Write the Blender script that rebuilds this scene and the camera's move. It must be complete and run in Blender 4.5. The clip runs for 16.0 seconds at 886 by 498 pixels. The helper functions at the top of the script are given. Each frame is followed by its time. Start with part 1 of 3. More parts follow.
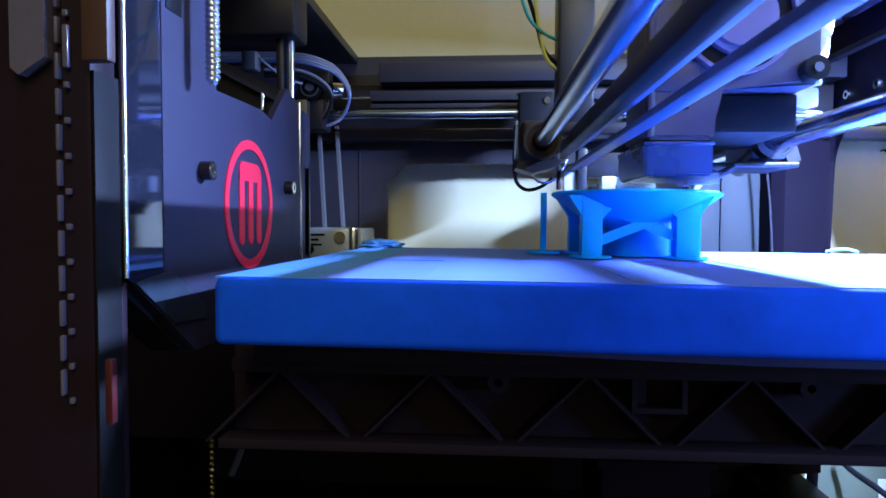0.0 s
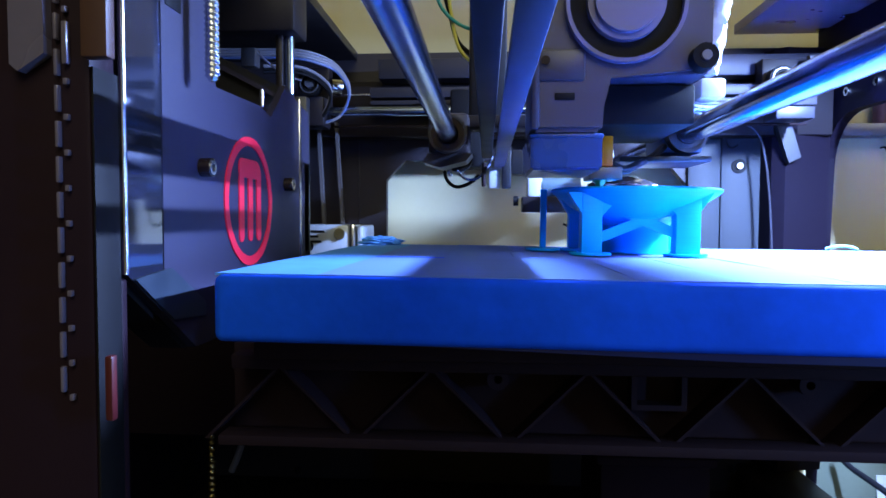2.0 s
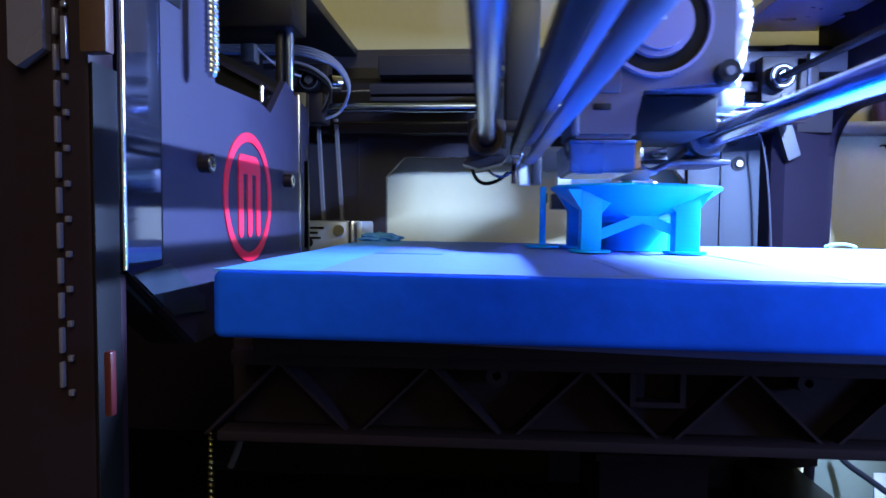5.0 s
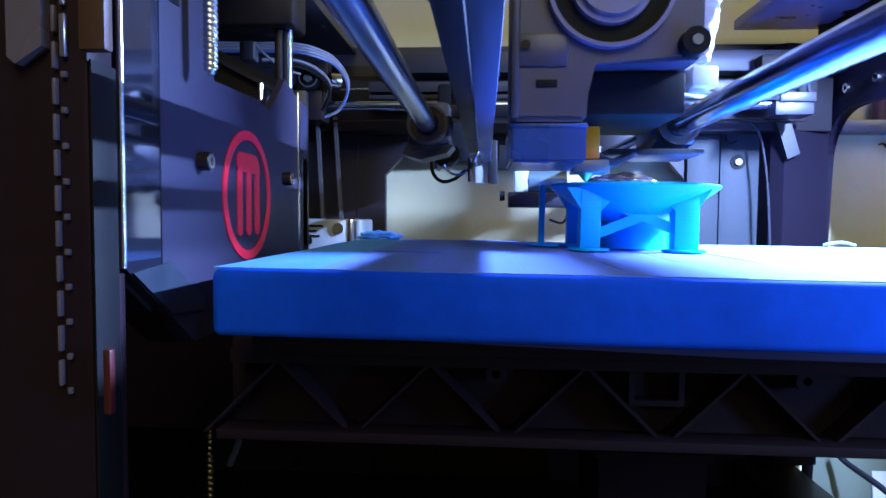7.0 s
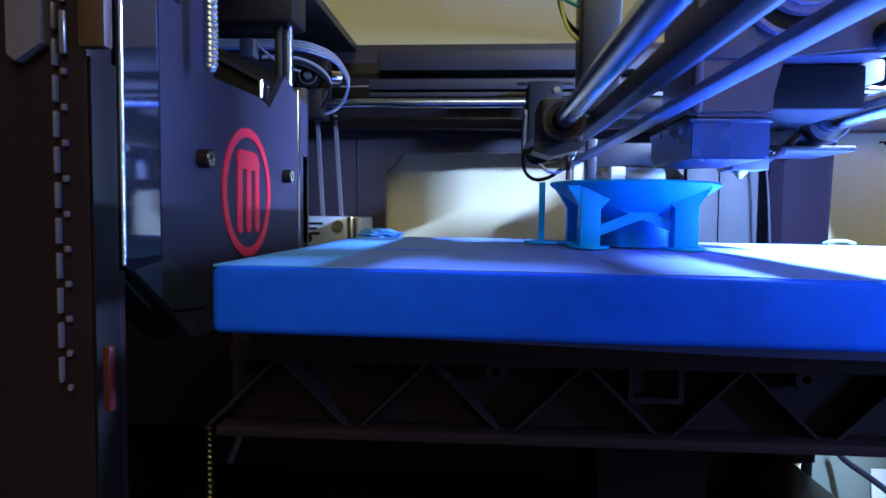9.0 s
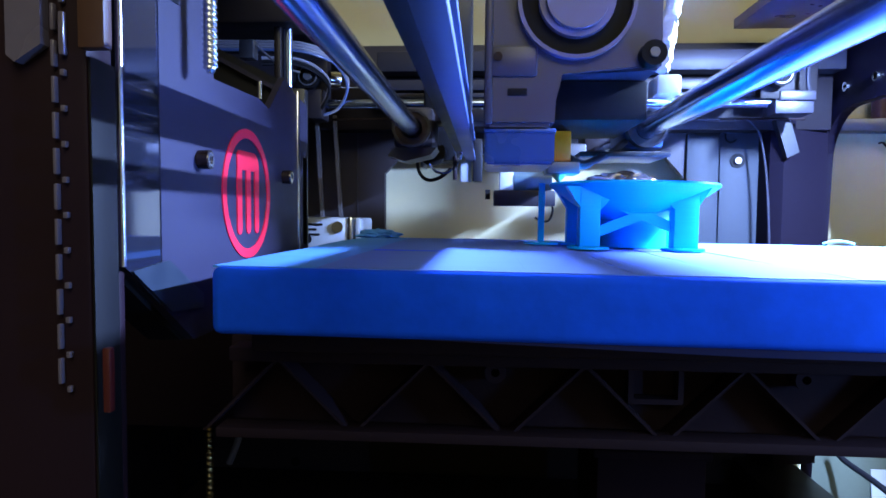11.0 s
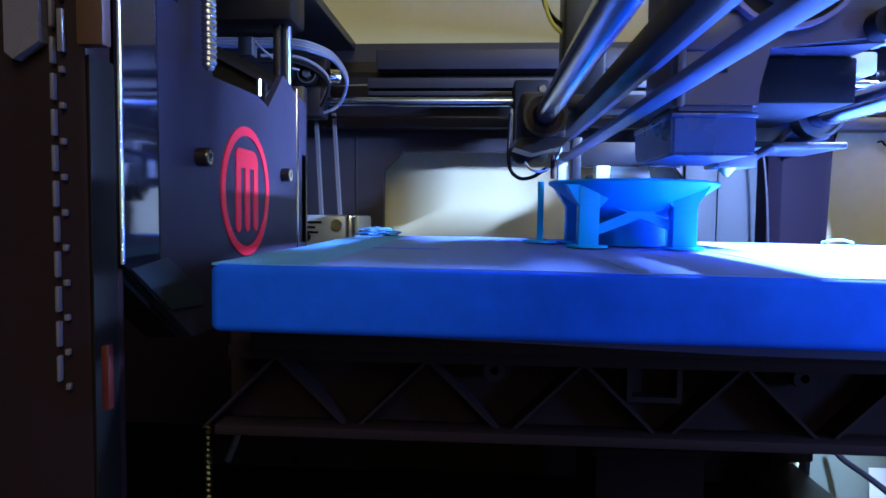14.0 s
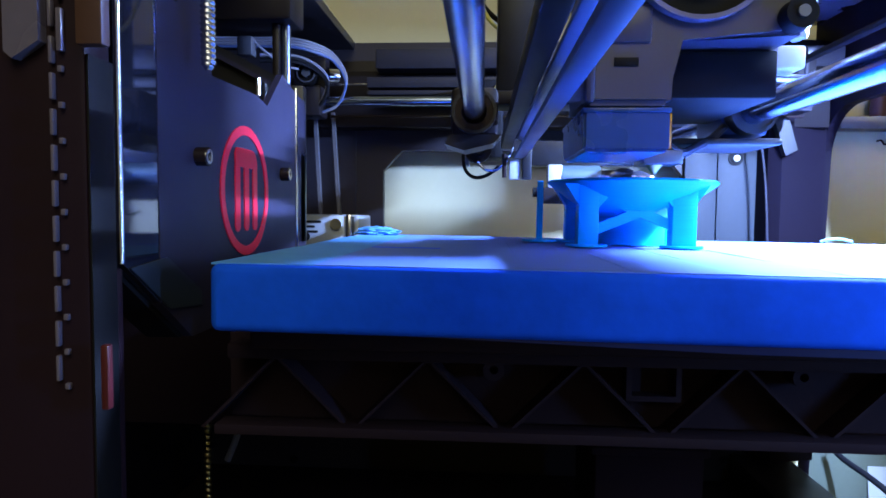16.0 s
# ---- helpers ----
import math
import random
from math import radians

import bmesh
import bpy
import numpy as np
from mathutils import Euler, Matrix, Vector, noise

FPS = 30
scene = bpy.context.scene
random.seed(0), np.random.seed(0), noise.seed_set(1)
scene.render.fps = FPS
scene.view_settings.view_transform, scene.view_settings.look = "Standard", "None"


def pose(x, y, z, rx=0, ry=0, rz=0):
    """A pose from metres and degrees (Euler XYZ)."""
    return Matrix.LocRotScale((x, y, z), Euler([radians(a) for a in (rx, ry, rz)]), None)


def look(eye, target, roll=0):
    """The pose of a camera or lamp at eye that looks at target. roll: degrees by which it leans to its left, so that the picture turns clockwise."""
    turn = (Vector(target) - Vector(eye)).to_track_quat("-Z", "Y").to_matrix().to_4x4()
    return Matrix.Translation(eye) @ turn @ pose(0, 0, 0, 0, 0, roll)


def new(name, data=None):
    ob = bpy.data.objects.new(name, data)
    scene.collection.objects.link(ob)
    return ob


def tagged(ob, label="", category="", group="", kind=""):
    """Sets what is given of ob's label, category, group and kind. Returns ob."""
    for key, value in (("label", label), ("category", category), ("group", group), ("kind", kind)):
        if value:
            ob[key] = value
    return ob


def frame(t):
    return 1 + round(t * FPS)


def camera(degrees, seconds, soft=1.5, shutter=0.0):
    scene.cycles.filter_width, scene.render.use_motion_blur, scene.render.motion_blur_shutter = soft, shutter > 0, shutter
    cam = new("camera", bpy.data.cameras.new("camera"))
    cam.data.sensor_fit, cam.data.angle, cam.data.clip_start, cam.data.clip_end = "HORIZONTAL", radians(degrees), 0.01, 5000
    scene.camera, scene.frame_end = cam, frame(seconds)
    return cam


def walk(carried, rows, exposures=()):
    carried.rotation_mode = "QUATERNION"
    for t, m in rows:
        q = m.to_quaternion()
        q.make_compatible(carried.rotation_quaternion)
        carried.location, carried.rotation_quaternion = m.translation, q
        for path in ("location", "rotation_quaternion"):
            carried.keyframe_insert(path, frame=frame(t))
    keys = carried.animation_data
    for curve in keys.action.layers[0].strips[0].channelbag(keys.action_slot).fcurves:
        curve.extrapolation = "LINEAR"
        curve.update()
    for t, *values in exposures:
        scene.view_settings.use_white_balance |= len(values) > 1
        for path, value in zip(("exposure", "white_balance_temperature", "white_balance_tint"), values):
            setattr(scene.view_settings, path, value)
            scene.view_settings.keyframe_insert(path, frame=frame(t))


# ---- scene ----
# Camera: a phone close to an opened desktop 3D printer, almost at rest.
# Lengths below are millimetres from the eye: x to the right, y away, z up.
EYE_Z = 0.262
cam = camera(69.4, 16.0, soft=1.6, shutter=0.5)
TURNS = [
    (0.0, 3.931, -2.290, 0.200),
    (0.5, 3.948, -2.269, 0.218),
    (1.0, 3.936, -2.425, 0.206),
    (1.5, 3.905, -2.527, 0.185),
    (2.0, 3.904, -2.569, 0.221),
    (2.5, 3.872, -2.680, 0.276),
    (3.0, 3.869, -2.739, 0.287),
    (3.5, 3.861, -2.745, 0.284),
    (4.0, 3.863, -2.771, 0.334),
    (6.5, 3.803, -2.999, 0.457),
    (7.0, 3.768, -3.022, 0.445),
    (7.5, 3.758, -3.032, 0.463),
    (8.0, 3.762, -3.118, 0.519),
    (8.5, 3.752, -3.175, 0.449),
    (9.0, 3.757, -3.233, 0.529),
    (11.5, 3.717, -3.145, 0.475),
    (12.0, 3.709, -3.186, 0.477),
    (12.5, 3.696, -3.271, 0.561),
    (13.0, 3.694, -3.362, 0.555),
    (13.5, 3.655, -3.326, 0.615),
    (14.0, 3.636, -3.328, 0.588),
    (14.5, 3.627, -3.407, 0.549),
    (15.0, 3.609, -3.398, 0.550),
    (15.5, 3.597, -3.389, 0.526),
    (16.0, 3.582, -3.395, 0.543)]


def eye_pose(yaw, pitch, roll):
    return (Matrix.Translation((0, 0, EYE_Z)) @ Matrix.Rotation(radians(yaw), 4, "Z")
            @ Matrix.Rotation(radians(90 + pitch), 4, "X") @ Matrix.Rotation(radians(roll), 4, "Z"))


walk(cam, [(t, eye_pose(a, b, c)) for t, a, b, c in TURNS], [(0, 0.75), (16.0, 0.75)])


def mm(x, y, z):
    return Vector((x / 1000, y / 1000, EYE_Z + z / 1000))


# ---- light ----
world = bpy.data.worlds.new("world")
scene.world = world
world.use_nodes = True
world.node_tree.nodes["Background"].inputs[0].default_value = (0.75, 0.75, 0.7, 1)
world.node_tree.nodes["Background"].inputs[1].default_value = 0.02

# bright module under the top frame at the right, and an added, unseen fill strip beside the front opening
LED = (229, 264, 119)
led = new("led_module_light", bpy.data.lights.new("led_module_light", "AREA"))
led.data.shape, led.data.size, led.data.size_y = "RECTANGLE", 0.008, 0.09
led.data.energy, led.data.color = 9.5, (0.32, 0.49, 1.0)
led.matrix_world = Matrix.Translation(mm(*LED)) @ Matrix.Rotation(radians(6), 4, "Y")
strip = new("front_fill_light", bpy.data.lights.new("front_fill_light", "AREA"))
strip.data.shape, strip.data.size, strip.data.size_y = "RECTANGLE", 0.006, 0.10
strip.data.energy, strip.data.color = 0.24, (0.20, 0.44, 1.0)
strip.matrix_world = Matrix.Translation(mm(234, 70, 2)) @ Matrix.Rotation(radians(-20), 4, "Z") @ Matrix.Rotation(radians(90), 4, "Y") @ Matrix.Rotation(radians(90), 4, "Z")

room_lamp = new("room_lamp_light", bpy.data.lights.new("room_lamp_light", "AREA"))
room_lamp.data.size = 1.0
room_lamp.data.energy, room_lamp.data.color = 8.0, (1.0, 0.97, 0.68)
room_lamp.matrix_world = look((0.35, -1.1, 1.35), (0.3, 0.45, 0.1))


# ---- materials ----
def material(name, color, rough=0.5, metal=0.0, grain=0.12, scale=400.0, bump=0.0, spread=0.1, broad=30.0, coat=0.0, spec=0.5, emit=0.0, stretch=(1, 1, 1)):
    """A surface with fine grain and broad stains in its colour, gloss and relief."""
    m = bpy.data.materials.new(name)
    m.use_nodes = True
    nt = m.node_tree
    b = nt.nodes["Principled BSDF"]
    tc = nt.nodes.new("ShaderNodeTexCoord")
    mp = nt.nodes.new("ShaderNodeMapping")
    mp.inputs["Scale"].default_value = stretch
    nt.links.new(tc.outputs["Object"], mp.inputs[0])
    fine = nt.nodes.new("ShaderNodeTexNoise")
    fine.inputs["Scale"].default_value, fine.inputs["Detail"].default_value = scale, 4
    wide = nt.nodes.new("ShaderNodeTexNoise")
    wide.inputs["Scale"].default_value, wide.inputs["Detail"].default_value = broad, 3
    nt.links.new(mp.outputs[0], fine.inputs[0])
    nt.links.new(mp.outputs[0], wide.inputs[0])
    mix = nt.nodes.new("ShaderNodeMath")
    mix.operation = "MULTIPLY_ADD"
    mix.inputs[1].default_value = grain
    nt.links.new(fine.outputs[0], mix.inputs[0])
    mix2 = nt.nodes.new("ShaderNodeMath")
    mix2.operation = "MULTIPLY_ADD"
    mix2.inputs[1].default_value, mix2.inputs[2].default_value = spread, 1 - 0.5 * (grain + spread)
    nt.links.new(wide.outputs[0], mix2.inputs[0])
    nt.links.new(mix2.outputs[0], mix.inputs[2])
    col = nt.nodes.new("ShaderNodeMix")
    col.data_type, col.blend_type = "RGBA", "MULTIPLY"
    col.inputs[0].default_value = 1
    col.inputs[6].default_value = (*color, 1)
    nt.links.new(mix.outputs[0], col.inputs[7])
    nt.links.new(col.outputs[2], b.inputs["Base Color"])
    rr = nt.nodes.new("ShaderNodeMath")
    rr.operation, rr.use_clamp = "MULTIPLY_ADD", True
    rr.inputs[1].default_value, rr.inputs[2].default_value = min(0.25, rough), max(rough - 0.5 * min(0.25, rough), 0.02)
    nt.links.new(wide.outputs[0], rr.inputs[0])
    nt.links.new(rr.outputs[0], b.inputs["Roughness"])
    b.inputs["Metallic"].default_value = metal
    b.inputs["Specular IOR Level"].default_value = spec
    b.inputs["Coat Weight"].default_value = coat
    if bump:
        bp = nt.nodes.new("ShaderNodeBump")
        bp.inputs["Strength"].default_value, bp.inputs["Distance"].default_value = bump, 0.0004
        nt.links.new(fine.outputs[0], bp.inputs["Height"])
        nt.links.new(bp.outputs[0], b.inputs["Normal"])
    if emit:
        b.inputs["Emission Color"].default_value = (*color, 1)
        b.inputs["Emission Strength"].default_value = emit
    return m


BLACK = material("black_plastic", (0.012, 0.009, 0.012), 0.45, spec=0.3, bump=0.15, scale=900)
GLOSS = material("glossy_black", (0.02, 0.013, 0.016), 0.14, spread=0.3)
SIDE = material("black_side_panel", (0.006, 0.004, 0.009), 0.6, spec=0.08, bump=0.15)
TAPE2 = material("cyan_blue_tape", (0.09, 0.30, 0.7), 0.8, spec=0.2, grain=0.2, scale=120, bump=0.35, spread=0.3, broad=30)
BACKING = material("dark_blue_backing", (0.004, 0.01, 0.07), 0.35)
MOTOR = material("pale_motor_metal", (0.36, 0.4, 0.46), 0.4, metal=0.3)
POST = material("satin_black_post", (0.016, 0.008, 0.014), 0.5, spec=0.08, spread=0.4, broad=20)
PANEL = material("anodised_panel", (0.022, 0.02, 0.05), 0.55, spec=0.35, grain=0.06, scale=1500, bump=0.08)
MIRROR = material("polished_black_edge", (0.07, 0.075, 0.12), 0.05, metal=0.8, spread=0.4, broad=60)
STEEL = material("polished_steel", (0.75, 0.75, 0.78), 0.2, metal=1.0, scale=700)
# steel; the blue reflection of the build plate is tinted into the metal
ROD = material("steel_rod_blue_sheen", (0.36, 0.45, 0.72), 0.2, metal=1.0, scale=300)
BRASS = material("brass_thread", (0.62, 0.5, 0.26), 0.3, metal=1.0)
RED = material("red_print", (0.95, 0.01, 0.05), 0.5, grain=0.1, scale=900)
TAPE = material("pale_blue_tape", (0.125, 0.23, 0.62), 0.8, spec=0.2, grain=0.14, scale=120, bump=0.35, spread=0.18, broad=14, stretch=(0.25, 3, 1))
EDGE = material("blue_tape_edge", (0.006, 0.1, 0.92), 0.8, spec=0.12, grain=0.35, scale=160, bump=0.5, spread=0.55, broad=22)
PLA = material("blue_plastic_print", (0.002, 0.40, 0.9), 0.45, spec=0.2, grain=0.1, scale=60, bump=0.25, stretch=(0.1, 0.1, 18))
BODY = material("grey_extruder_shell", (0.04, 0.04, 0.072), 0.42, grain=0.06, scale=1200, bump=0.05)
# dark shell; blue bounce from the bed below is part of this colour
DARKBODY = material("dark_shell_lit_blue", (0.014, 0.05, 0.18), 0.3, grain=0.1)
FANGREY = material("grey_fan_hub", (0.12, 0.115, 0.21), 0.4, grain=0.05)
WHITE = material("white_plastic", (0.42, 0.44, 0.47), 0.4, grain=0.05)
KAPTON = material("amber_tape", (0.8, 0.2, 0.002), 0.3)
PANELD = material("dark_panel", (0.03, 0.029, 0.042), 0.45, metal=0.3)
PLATBLACK = material("matt_black_casting", (0.02, 0.012, 0.019), 0.8, spec=0.1, bump=0.2, scale=700)
# black plastic; the violet glints on its edges are put into the colour
CHAIN = material("chain_plastic_lit_violet", (0.12, 0.105, 0.17), 0.25)
REDTAB = material("dark_red_plastic", (0.07, 0.008, 0.01), 0.4)
RUST = material("brown_strip", (0.07, 0.03, 0.025), 0.5)
GREYPART = material("grey_cast_metal", (0.15, 0.16, 0.2), 0.4, metal=0.6)
RIBBON = material("grey_ribbon_cable", (0.2, 0.2, 0.25), 0.5)
RUBBER = material("black_rubber", (0.006, 0.006, 0.008), 0.6, spec=0.12)
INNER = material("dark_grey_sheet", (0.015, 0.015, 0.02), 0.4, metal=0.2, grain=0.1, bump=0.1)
BACKGREY = material("satin_grey_sheet", (0.03, 0.035, 0.045), 0.55, metal=0.1, spec=0.15, grain=0.06)
BEIGE = material("beige_wall_paint", (0.58, 0.53, 0.32), 0.8, grain=0.06, scale=200, bump=0.1, spread=0.08, broad=4)
TABLETOP = material("pale_table", (0.16, 0.17, 0.13), 0.5, grain=0.1, spread=0.12, broad=8)
PAPER = material("white_paper", (0.45, 0.45, 0.42), 0.8, grain=0.03)
SCRAP = material("pale_green_scrap", (0.12, 0.3, 0.26), 0.5)
BOARD = material("grey_green_board", (0.1, 0.115, 0.08), 0.6)
GREENW = material("green_wire", (0.02, 0.3, 0.25), 0.4)
YELLOWW = material("yellow_wire", (0.6, 0.55, 0.1), 0.4)
BARDARK = material("dark_blue_bar", (0.008, 0.009, 0.02), 0.5, spec=0.2)
# grey belt; blue light thrown up by the plate is mixed into its colour
BELT = material("grey_belt_lit_blue", (0.07, 0.11, 0.26), 0.45, grain=0.1)
DULLBELT = material("dull_grey_belt", (0.11, 0.105, 0.12), 0.6, grain=0.2)
LITEDGE = material("white_lit_edge", (0.6, 0.61, 0.63), 0.6, grain=0.4, scale=500, bump=1.0)
TEAL = material("teal_grey_metal", (0.09, 0.14, 0.17), 0.4, metal=0.4)
# black frame; the violet light bounced onto it is put into the colour
ROOF = material("black_frame_lit_violet", (0.16, 0.12, 0.22), 0.3, grain=0.1)
CORNER = material("corner_reflection", (0.035, 0.05, 0.075), 0.4, metal=0.4, spread=0.6, broad=80)
FOIL = material("crumpled_film", (0.13, 0.13, 0.16), 0.2, metal=0.6)
# dark sheet, its colour raised for the dim light low inside the printer
BACKWALL = material("dark_sheet_lifted_grey", (0.028, 0.024, 0.032), 0.5, spec=0.3, grain=0.15, bump=0.1, spread=0.3)
FILLGLOW = material("dim_fill_diffuser", (0.42, 0.44, 1.0), 0.5, emit=1.5)
LEDMAT = material("lit_led_diffuser", (0.6, 0.72, 1.0), 0.5, emit=2.0)

# ---- mesh helpers ----
ORIGIN = {}


def thing(name, x, y, z, label, category, group="", kind=""):
    ob = new(name)
    ob.empty_display_size = 0.01
    ob.location = mm(x, y, z)
    ORIGIN[ob.name] = Vector((x, y, z))
    return tagged(ob, label, category, group, kind)


def part(name, bm, mat, parent=None, label="", smooth=True, kind="", category=""):
    """Links a bmesh, drawn in millimetres from the eye, as one mesh under a thing or a part."""
    o = ORIGIN[parent.name] if parent else Vector((0, 0, 0))
    if parent:
        for v in bm.verts:
            v.co = (v.co - o) / 1000
    else:
        for v in bm.verts:
            v.co = mm(*v.co)
    me = bpy.data.meshes.new(name)
    bmesh.ops.recalc_face_normals(bm, faces=bm.faces)
    bm.to_mesh(me)
    bm.free()
    me.materials.append(mat)
    if smooth:
        me.polygons.foreach_set("use_smooth", [True] * len(me.polygons))
        me.set_sharp_from_angle(angle=radians(35))
    ob = new(name, me)
    if parent:
        ob.parent = parent
        ORIGIN[ob.name] = o
    return tagged(ob, label, category, "", kind)


def bm_new():
    return bmesh.new()


def box(bm, x0, x1, y0, y1, z0, z1, bevel=0.0, seg=2):
    g = bmesh.ops.create_cube(bm, size=1)
    for v in g["verts"]:
        v.co = Vector(((x0 + x1) / 2 + v.co.x * (x1 - x0), (y0 + y1) / 2 + v.co.y * (y1 - y0), (z0 + z1) / 2 + v.co.z * (z1 - z0)))
    if bevel:
        es = list({e for v in g["verts"] for e in v.link_edges})
        bmesh.ops.bevel(bm, geom=es, offset=bevel, segments=seg, affect="EDGES", profile=0.5)
    return bm


def cyl(bm, a, b, r, n=24, r2=None):
    a, b = Vector(a), Vector(b)
    d = b - a
    m = Matrix.Translation((a + b) / 2) @ d.to_track_quat("Z", "Y").to_matrix().to_4x4()
    bmesh.ops.create_cone(bm, cap_ends=True, segments=n, radius1=r, radius2=r if r2 is None else r2, depth=d.length, matrix=m)
    return bm


def ring(bm, c, axis, r_in, r_out, depth, n=40):
    """A flat ring with its front at c, going back along axis."""
    axis = Vector(axis).normalized()
    q = axis.to_track_quat("Z", "Y").to_matrix()
    loops = []
    for r, d in ((r_in, 0), (r_out, 0), (r_out, depth), (r_in, depth)):
        loops.append([bm.verts.new(Vector(c) + q @ Vector((r * math.cos(6.28318 * i / n), r * math.sin(6.28318 * i / n), d))) for i in range(n)])
    for k in range(4):
        p, s = loops[k], loops[(k + 1) % 4]
        for i in range(n):
            bm.faces.new((p[i], p[(i + 1) % n], s[(i + 1) % n], s[i]))
    return bm


def prism(bm, pts, axis, a, b):
    """A polygon in the plane across axis, drawn from a to b along it."""
    def at(p, h):
        return {"x": Vector((h, p[0], p[1])), "y": Vector((p[0], h, p[1])), "z": Vector((p[0], p[1], h))}[axis]
    lo = [bm.verts.new(at(p, a)) for p in pts]
    hi = [bm.verts.new(at(p, b)) for p in pts]
    n = len(pts)
    bm.faces.new(lo)
    bm.faces.new(hi[::-1])
    for i in range(n):
        bm.faces.new((lo[i], hi[i], hi[(i + 1) % n], lo[(i + 1) % n]))
    return bm


def smooth_path(pts, n=8):
    pts = [Vector(p) for p in pts]
    out = []
    for i in range(len(pts) - 1):
        p0, p1, p2, p3 = pts[max(i - 1, 0)], pts[i], pts[i + 1], pts[min(i + 2, len(pts) - 1)]
        for k in range(n):
            t = k / n
            out.append(0.5 * (2 * p1 + (p2 - p0) * t + (2 * p0 - 5 * p1 + 4 * p2 - p3) * t * t + (3 * p1 - p0 - 3 * p2 + p3) * t ** 3))
    return out + [pts[-1]]


def tube(bm, pts, r, n=8, flat=1.0):
    """A cable through the points; flat below 1 makes a ribbon."""
    path = smooth_path(pts)
    rows = []
    for i, p in enumerate(path):
        d = (path[min(i + 1, len(path) - 1)] - path[max(i - 1, 0)]).normalized()
        s = d.cross(Vector((0, 1, 0)))
        s = (s if s.length > 0.05 else d.cross(Vector((1, 0, 0)))).normalized()
        u = d.cross(s)
        rows.append([bm.verts.new(p + (s * math.cos(6.28318 * k / n) * flat + u * math.sin(6.28318 * k / n)) * r) for k in range(n)])
    for a, b in zip(rows, rows[1:]):
        for k in range(n):
            bm.faces.new((a[k], a[(k + 1) % n], b[(k + 1) % n], b[k]))
    bm.faces.new(rows[0])
    bm.faces.new(rows[-1][::-1])
    return bm


def thread(bm, x, y, z0, z1, r, pitch, depth, n=20, tip=0.0):
    """A threaded rod standing along z, with a blunt lower tip."""
    steps = int((z1 - z0) / pitch * 8)
    rows = []
    for i in range(steps + 1):
        z = z0 + (z1 - z0) * i / steps
        rows.append([bm.verts.new((x + (q := (r - depth * abs(((z / pitch + k / n) % 1) * 2 - 1)) * min(1, 0.45 + (z - z0) / tip if tip else 1)) * math.cos(6.28318 * k / n),
                                   y + q * math.sin(6.28318 * k / n), z)) for k in range(n)])
    for a, b in zip(rows, rows[1:]):
        for k in range(n):
            bm.faces.new((a[k], a[(k + 1) % n], b[(k + 1) % n], b[k]))
    bm.faces.new(rows[0][::-1])
    bm.faces.new(rows[-1])
    return bm


def cap_screw(parent, p, axis, r, h, mat=None):
    """A socket-head screw whose foot is at p."""
    p, axis = Vector(p), Vector(axis).normalized()
    head = part("screw", cyl(bm_new(), p, p + axis * h, r, 20), mat or GLOSS, parent, "black socket-head screw")
    part("screw_socket", ring(bm_new(), p + axis * (h + 0.25), -axis, r * 0.45, r * 0.8, 0.6, 16), STEEL, head)
    return head


# ---- room and printer shell ----
def room():
    part("room_wall", box(bm_new(), -1600, 1600, 512, 552, -1000, 2050), BEIGE, None, "beige painted wall behind the printer", False, "structure", "wall")
    part("room_wall_side", box(bm_new(), 1600, 1640, -1500, 552, -1000, 2050), BEIGE, None, "beige painted side wall of the room", False, "structure", "wall")
    part("room_wall_far", box(bm_new(), -1640, -1600, -1500, 552, -1000, 2050), BEIGE, None, "beige painted side wall of the room", False, "structure", "wall")
    part("room_wall_rear", box(bm_new(), -1600, 1600, -1540, -1500, -1000, 2050), BEIGE, None, "beige painted wall across the room", False, "structure", "wall")
    part("room_ceiling", box(bm_new(), -1600, 1600, -1500, 512, 2050, 2090), BEIGE, None, "pale room ceiling", False, "structure", "ceiling")
    part("table_top", box(bm_new(), -900, 900, -200, 511, -292, -262, 3), TABLETOP, None, "pale table under the printer", True, "structure", "table")


